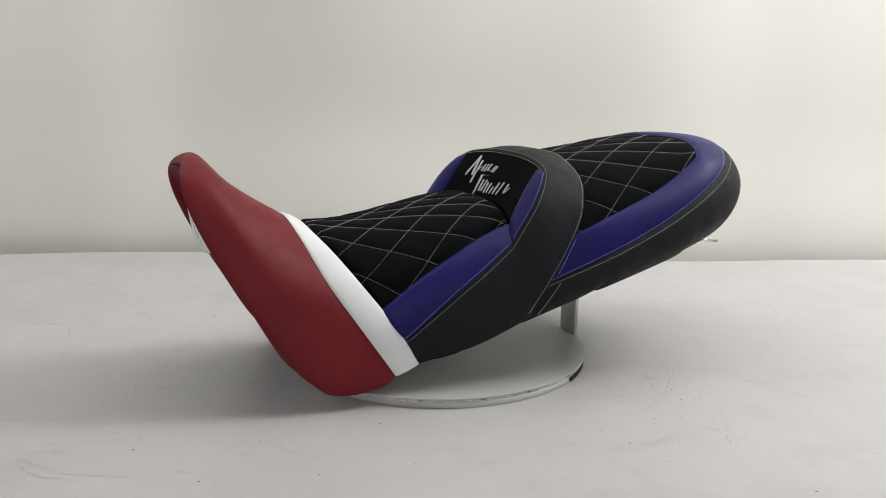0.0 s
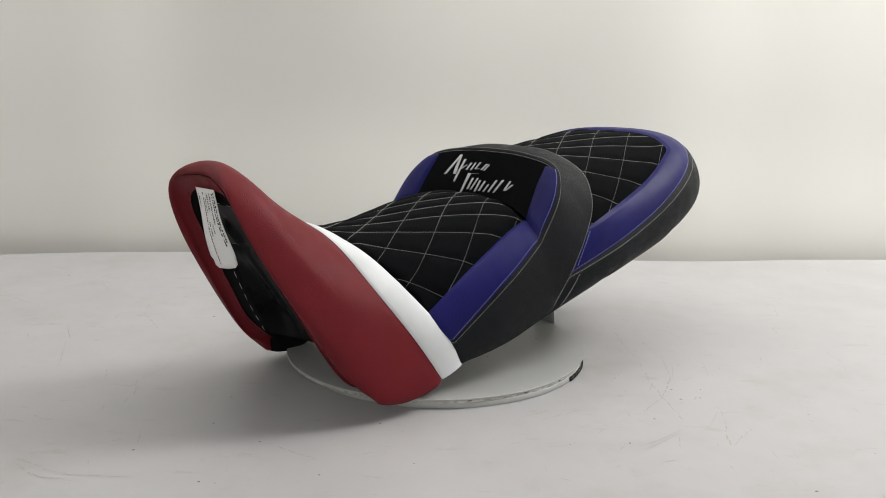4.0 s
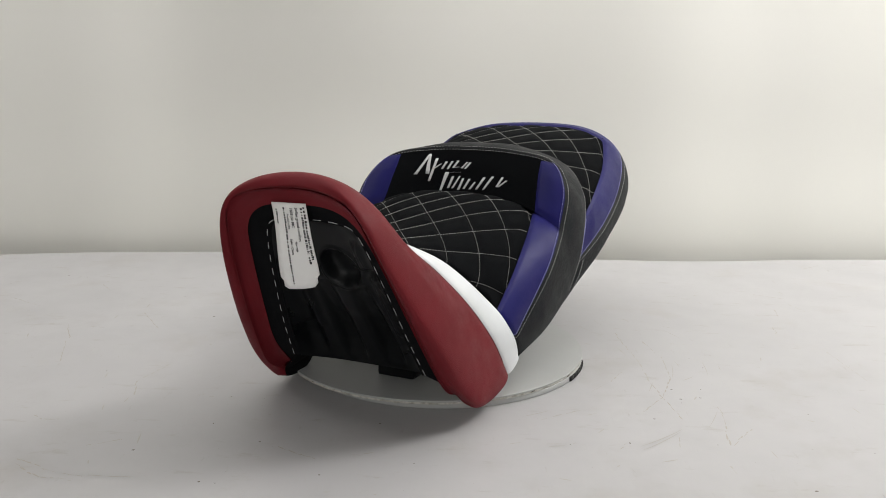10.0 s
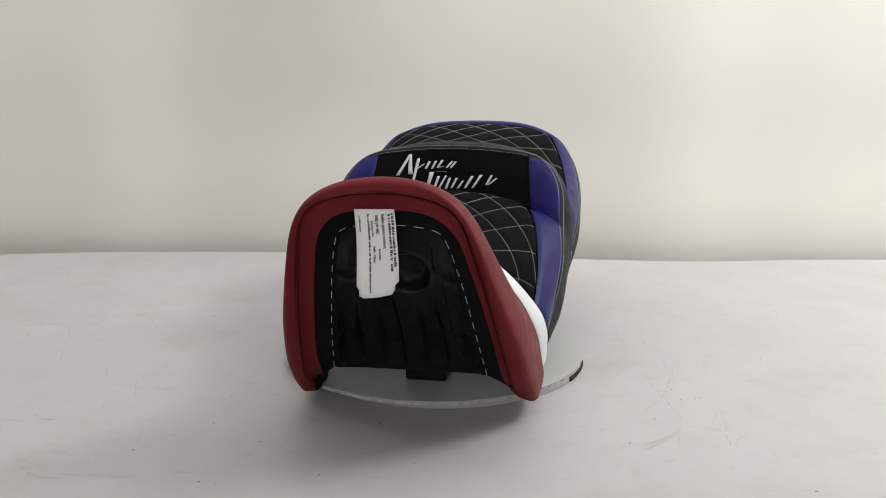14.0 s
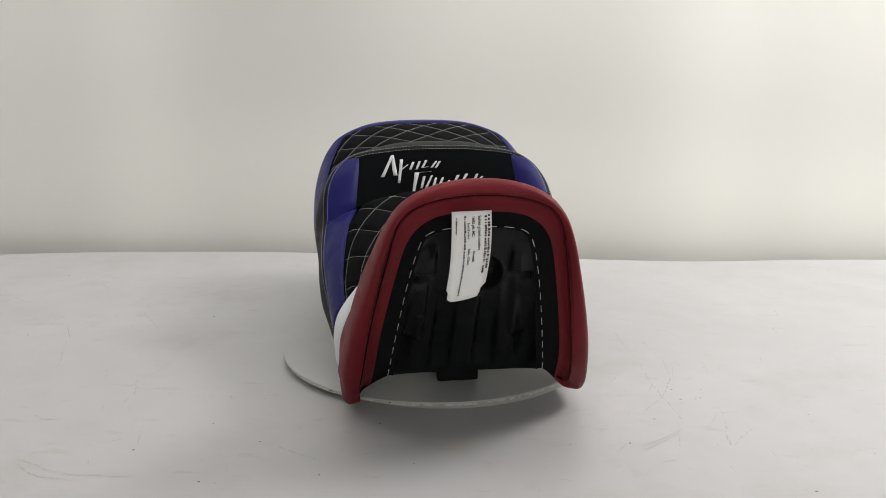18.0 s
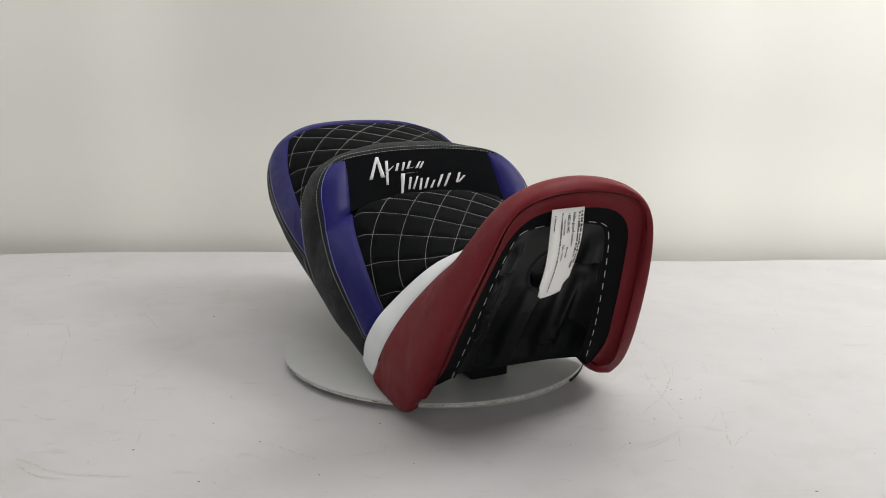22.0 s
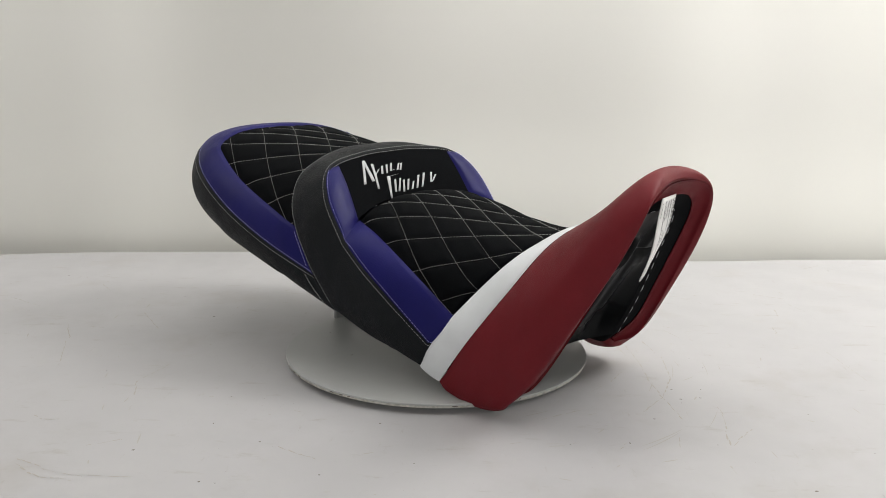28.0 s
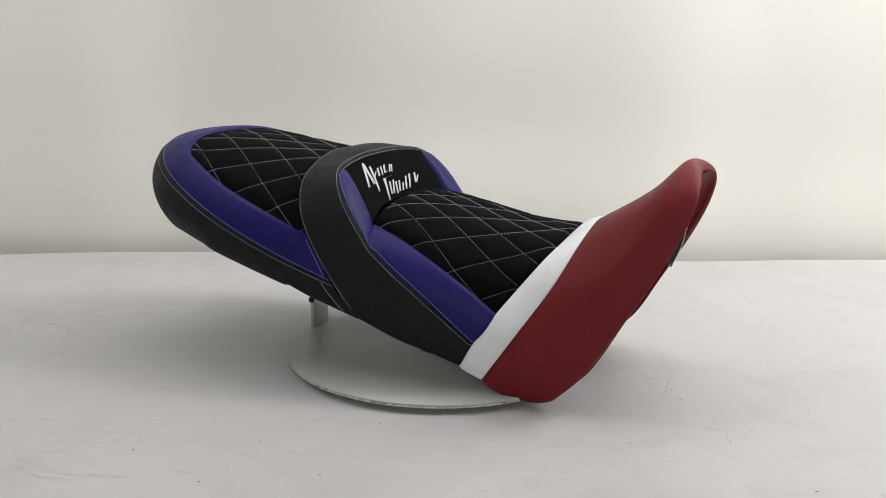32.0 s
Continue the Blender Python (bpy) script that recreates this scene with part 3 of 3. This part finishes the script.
    for c in (-.345, -.12, .12, .345):
        c = c * (1.06 - .30 * (z - .2))
        deep = .062 * step(z - .165, .012) * np.clip((.74 - z) / .36, 0, 1) ** .8
        rise -= deep * step(.058 - .02 * np.clip(z - .3, 0, 1) - np.abs(x - c), .007)
    for c in (-.30, .30):
        rise += .020 * step(.062 - np.abs(x - c * (1.1 - .2 * z)), .006) * step(z - .40, .008) * step(.80 - z, .008)
    rise += .012 * step(.165 - np.abs(x - .01), .008) * step(z - .52, .02) * step(.80 - z, .02)
    for c in (-.245, .245):
        rise += .040 * step(.052 - np.abs(x - c)) * step(z - .845) * step(.99 - z, .012)
        rise -= .02 * step(.05 - np.abs(x - c)) * step(z - .80) * step(.845 - z)
    r = np.hypot(x - .045, z - .82)
    rise += .018 * np.exp(-(((r - .118) / .012) ** 2)) - .085 * step(.104 - r, .008)
    g = g + n * (rise * np.clip((1 - np.abs(x) / (np.abs(x).max(1, keepdims=True) + 1e-9)) / .12, 0, 1) * np.clip(np.linspace(0, 1, 110) / .16, 0, 1)[:, None])[..., None]
    skin("nose_shell", g, PLASTIC, root, "glossy black ribbed plastic shell under the nose", both=False)
    # inner faces and lower rims of the nose flaps
    low = np.stack([nose[k, 0] for k in range(0, 60, 3)] + [np.array(NI[0])])
    inside = spline([(.60, -.58, .14), (.57, -.75, .085), (.545, -.90, .080), (.534, -.95, .098), NI[0]], len(low))
    sag = .034 * np.sin(np.linspace(.12, 1, len(low)) * np.pi) ** .8
    g = loft([low, halfway(low, inside) - sag[:, None] * np.array([0, 0, 1]), inside], 14)
    far = spread(flip(g))
    for half_nose in (g, far[9:]):
        skin("flap_rim", half_nose, RED, root, "red vinyl turned under the flap", both=False)
    skin("flap_lining", far[:10], FELT, root, "black fabric lining under the flap", both=False)
    wall = spline([(.56, -.58, .2), (.53, -.72, .16), (.50, -.84, .13), (.475, -.98, .17), ST[0]], len(low))
    g = loft([inside, halfway(inside, wall), wall], 8)
    for half_lining in (g, spread(flip(g), np.linspace(0, 1, 8)[:, None])):
        skin("flap_lining", half_lining, FELT, root, "black fabric lining inside the flap", both=False)
    # staples
    line = spline(ST, 120) + np.array([0, -.006, .003])
    up = np.tile(np.array([0, -.9, .42]), (120, 1))
    sew("staples", both_sides((line, up)), STAPLE, root, "row of steel staples", length=.048, gap=.038, width=.0042, height=.003)
    lettering(panel, panel_n, bolster[0])
    return root


def lettering(panel, n, root):
    """The embroidered mark, drawn as plain slanted dabs: rows of (x, z) from and to, and the width at both ends."""
    marks = [[(-.375, 1.11, -.302, 1.245, .014, .011), (-.300, 1.247, -.286, 1.118, .012, .018)],
             [(-.263, 1.068, -.238, 1.220, .010, .013), (-.250, 1.150, -.196, 1.186, .008, .006)], [(-.182, 1.154, -.158, 1.202, .010, .011)],
             [(-.138, 1.154, -.114, 1.206, .009, .010)], [(-.098, 1.164, -.068, 1.212, .010, .010), (-.098, 1.164, -.054, 1.172, .008, .006)],
             [(-.034, 1.164, .002, 1.206, .010, .009), (-.006, 1.162, .026, 1.204, .009, .009)],
             [(-.168, .996, -.136, 1.134, .009, .018), (-.120, 1.134, -.036, 1.139, .009, .006)],
             [(-.110, 1.030, -.086, 1.108, .010, .011), (-.078, 1.030, -.034, 1.112, .010, .008)], [(-.032, 1.022, -.006, 1.098, .010, .010)],
             [(.008, 1.030, .042, 1.098, .010, .010), (.052, 1.030, .086, 1.080, .010, .008)], [(.102, 1.032, .150, 1.112, .010, .012)],
             [(.154, 1.034, .210, 1.120, .009, .012)], [(.250, 1.056, .282, 1.118, .010, .010), (.262, 1.056, .316, 1.100, .008, .010)]]
    flat, nn = panel.reshape(-1, 3), n.reshape(-1, 3)

    def on(x, z):
        d = (flat[:, 0] - x) ** 2 + (flat[:, 2] - z) ** 2
        k = np.argsort(d)[:4]
        w = 1 / (d[k] + 1e-7)
        w /= w.sum()
        up = (nn[k] * w[:, None]).sum(0)
        return np.array([x, (flat[k, 1] * w).sum(), z]) , up

    for legs in marks:
        vs, fs = [], []
        for x0, z0, x1, z1, w0, w1 in legs:
            b, steps = len(vs), 6
            for i in range(steps + 1):
                f = i / steps
                w = w0 * (1 - f) + w1 * f
                for off, up in ((-w, -.002), (-w * .6, .0045), (w * .6, .0045), (w, -.002)):
                    p, q = on(x0 * (1 - f) + x1 * f + off, z0 * (1 - f) + z1 * f)
                    vs.append((p + q * up) * U)
            for i in range(steps):
                for j in range(3):
                    a = b + 4 * i + j
                    fs.append((a, a + 4, a + 5, a + 1))
            fs += [(b, b + 1, b + 2, b + 3), (b + 4 * steps + 3, b + 4 * steps + 2, b + 4 * steps + 1, b + 4 * steps)]
        part("embroidered_stroke", (np.array(vs), fs), SILVER, root, "silver embroidered dab")


SEAT = seat()


def care_label():
    """The paper slip that hangs under the nose; its print is drawn as bars."""
    rows, cols = 15, 7
    top, bottom = np.array([(-.140, -1.624, 1.203), (.050, -1.612, 1.203)]), np.array([(-.168, -1.528, .738), (.034, -1.476, .762)])
    g = np.zeros((rows, cols, 3))
    for i in range(rows):
        f = i / (rows - 1)
        for j in range(cols):
            h = j / (cols - 1)
            p = (top[0] * (1 - h) + top[1] * h) * (1 - f) + (bottom[0] * (1 - h) + bottom[1] * h) * f
            p = p + np.array([.012 * math.sin(math.pi * f), -.012 * math.sin(math.pi * f) + .005 * math.sin(f * 7 + h * 2), -.010 * math.sin(math.pi * h) * f])
            if f > .9 and h in (0, 1):
                p = p + np.array([.014 if h == 0 else -.018, 0, .014])
            g[i, j] = p
    ob = new("paper_label")
    tagged(ob, "white printed paper slip hanging from the seat nose", "label")
    back = g + np.array([0, .004, 0])
    vs = np.vstack([g.reshape(-1, 3), back.reshape(-1, 3)])
    i = np.arange(rows * cols).reshape(rows, cols)
    q = np.stack([i[:-1, :-1], i[1:, :-1], i[1:, 1:], i[:-1, 1:]], -1).reshape(-1, 4)
    rim = np.concatenate([i[:, 0], i[-1, 1:], i[-2::-1, -1], i[0, -2:0:-1]])
    faces = [tuple(r) for r in q] + [tuple(r[::-1] + rows * cols) for r in q]
    faces += [(rim[k], rim[k] + rows * cols, rim[(k + 1) % len(rim)] + rows * cols, rim[(k + 1) % len(rim)]) for k in range(len(rim))]
    part("slip", (vs * U, faces), PAPER, ob)

    def at(h, f):
        a, b = f * (rows - 1), h * (cols - 1)
        i0, j0 = min(int(a), rows - 2), min(int(b), cols - 2)
        u_, w = a - i0, b - j0
        return (g[i0, j0] * (1 - u_) * (1 - w) + g[i0 + 1, j0] * u_ * (1 - w) + g[i0, j0 + 1] * (1 - u_) * w + g[i0 + 1, j0 + 1] * u_ * w) + np.array([0, -.003, 0])

    # print that cannot be shown in words: (column, thickness, start, end) along the slip
    for h, th, f0, f1 in ((.935, .030, .04, .66), (.855, .034, .05, .58), (.855, .030, .62, .71), (.335, .026, .05, .94), (.12, .024, .07, .24)):
        vs, fs = [], []
        rng = random.Random(int(h * 100 + f0 * 1000))
        f = f0
        while f < f1:
            end = min(f1, f + rng.uniform(.008, .03))
            b = len(vs)
            tall = rng.uniform(.6, 1.0)
            for x in (f, (f + end) / 2, end):
                vs += [at(h - th, x) * U, at(h - th + 2 * th * tall, x) * U]
            fs += [(b + 2 * k, b + 2 * k + 1, b + 2 * k + 3, b + 2 * k + 2) for k in range(2)]
            f = end + rng.choice((.006, .006, .018))
        part("print_bar", (np.array(vs), fs), INK, ob)
    # print that can be read
    for words, h, th, f0, f1 in (("Selles grand confort", .70, .11, .05, .43), ("1683 plc MC", .545, .11, .06, .27), ("Avant & arrière", .425, .085, .12, .29),
                                 ("Selle : Client", .445, .085, .40, .58), ("Normale", .575, .085, .43, .55)):
        text = bpy.data.curves.new("line", "FONT")
        text.body, text.offset = words, .022
        carrier = bpy.data.objects.new("line", text)
        me = carrier.to_mesh()
        q = np.array([p.co for p in me.vertices])
        faces = [tuple(face.vertices) for face in me.polygons]
        carrier.to_mesh_clear()
        bpy.data.objects.remove(carrier)
        bpy.data.curves.remove(text)
        f = f0 + (f1 - f0) * (q[:, 0] - q[:, 0].min()) / (q[:, 0].max() - q[:, 0].min())
        hh = h + th * (q[:, 1] - .35)
        part("printed_words", (np.array([at(a, b) for a, b in zip(hh, f)]) * U, faces), INK, ob, "black printed words")
    return ob


LABEL = care_label()


# ---- turntable ----
def drum(radius, low, high, seg=128, bevel=0.0, wobble=0.0):
    """A round plate between two heights, with a worn rim."""
    bm = bmesh.new()
    rings = [(radius - bevel, high), (radius, high - bevel), (radius, low + bevel), (radius - bevel, low)] if bevel else [(radius, high), (radius, low)]
    rng = random.Random(5)
    rows = []
    for r, z in rings:
        rows.append([bm.verts.new(((r + rng.uniform(-wobble, wobble)) * math.cos(k * math.tau / seg), (r + rng.uniform(-wobble, wobble)) * math.sin(k * math.tau / seg), z)) for k in range(seg)])
    for a_, b_ in zip(rows, rows[1:]):
        for k in range(seg):
            bm.faces.new((a_[k], b_[k], b_[(k + 1) % seg], a_[(k + 1) % seg]))
    bm.faces.new(rows[0])
    bm.faces.new(list(reversed(rows[-1])))
    return bm


def flat_shade(ob):
    for q in ob.data.polygons:
        q.use_smooth = len(q.vertices) == 4
    return ob


def turntable():
    root = new("turntable_disc")
    tagged(root, "round white turntable disc with a worn layered edge", "turntable")
    flat_shade(part("upper_sheet", drum(U, -.0022, 0, bevel=.0003, wobble=.00012), DISC, root))
    flat_shade(part("lower_sheet", drum(U * .996, -.0048, -.0026, bevel=.0003, wobble=.00025), EDGE, root))
    flat_shade(part("core", drum(U * .985, -.0027, -.0021), EDGE, root))
    rng = random.Random(11)
    for k in range(16):
        a_ = rng.uniform(0, math.tau)
        bm = bmesh.new()
        box(bm, (.0012, rng.uniform(.002, .007), .0009), pose(0, 0, 0, 0, 0, math.degrees(a_)) @ pose(U * .9975, 0, -.0026))
        part("chip", bm, SPECK, root)
    for x, y in ((.35, .62), (-.28, .75), (.10, .85), (-.5, .3), (.42, .1)):
        vs = [(x * U + .0016 * math.cos(k), y * U + .0009 * math.sin(k), .0002) for k in range(6)]
        part("spot", (vs, [tuple(range(6))]), SPECK, root)
    base = new("turntable_stand")
    tagged(base, "low round white stand under the turntable disc", "stand")
    flat_shade(part("drum", drum(U * .955, 0, TOP - .0048, bevel=.0006), DISC, base))
    # The dark of an open gap, put on the drum as black blocks.
    for k in range(6):
        a_ = -12 - 3.4 * k
        bm = bmesh.new()
        box(bm, (.003, .0112, .0052), pose(0, 0, 0, 0, 0, a_) @ pose(U * .9555, 0, .0034))
        part("gap_shade_block", bm, DARK, base)
    return root


TABLE_DISC = turntable()


def support():
    root = new("support_bracket")
    tagged(root, "bent steel bracket standing on the turntable under the seat", "bracket")
    bm = bmesh.new()
    box(bm, (.032, .0025, .106), pose(.007, .185, .053), .0006)
    part("post", bm, STEEL, root)
    bm = bmesh.new()
    box(bm, (.0025, .005, .106), pose(.0243, .1868, .053), .0006)
    part("flange", bm, STEEL, root)
    bm = bmesh.new()
    box(bm, (.0025, .005, .106), pose(-.0103, .1868, .053), .0006)
    part("flange", bm, STEEL, root)
    bm = bmesh.new()
    bmesh.ops.create_cone(bm, cap_ends=True, segments=6, radius1=.004, radius2=.004, depth=.003, matrix=pose(-.0128, .1868, .040, 0, 90, 0))
    part("bolt", bm, DARK, root)
    bm = bmesh.new()
    box(bm, (.006, .0012, .085), pose(.010, .1955, .068), .0003)
    part("strip", bm, WHITE, root, "thin white plastic strip")
    return root


BRACKET = support()


# ---- what moves ----
def motions():
    lean = pose(SEAT_SHIFT, 0, 0)
    seat_rows, disc_rows, post_rows = [], [], []
    for t, a in TURN:
        m = pose(0, 0, TOP, 0, 0, a)
        seat_rows.append((t, m @ pose(0, 0, 0, 0, SEAT_LEAN, 0) @ lean))
        disc_rows.append((t, m @ pose(DISC_SHIFT[0], DISC_SHIFT[1], 0)))
        post_rows.append((t, m))
    walk(SEAT, seat_rows)
    walk(LABEL, seat_rows)
    walk(TABLE_DISC, disc_rows)
    walk(BRACKET, post_rows)


motions()
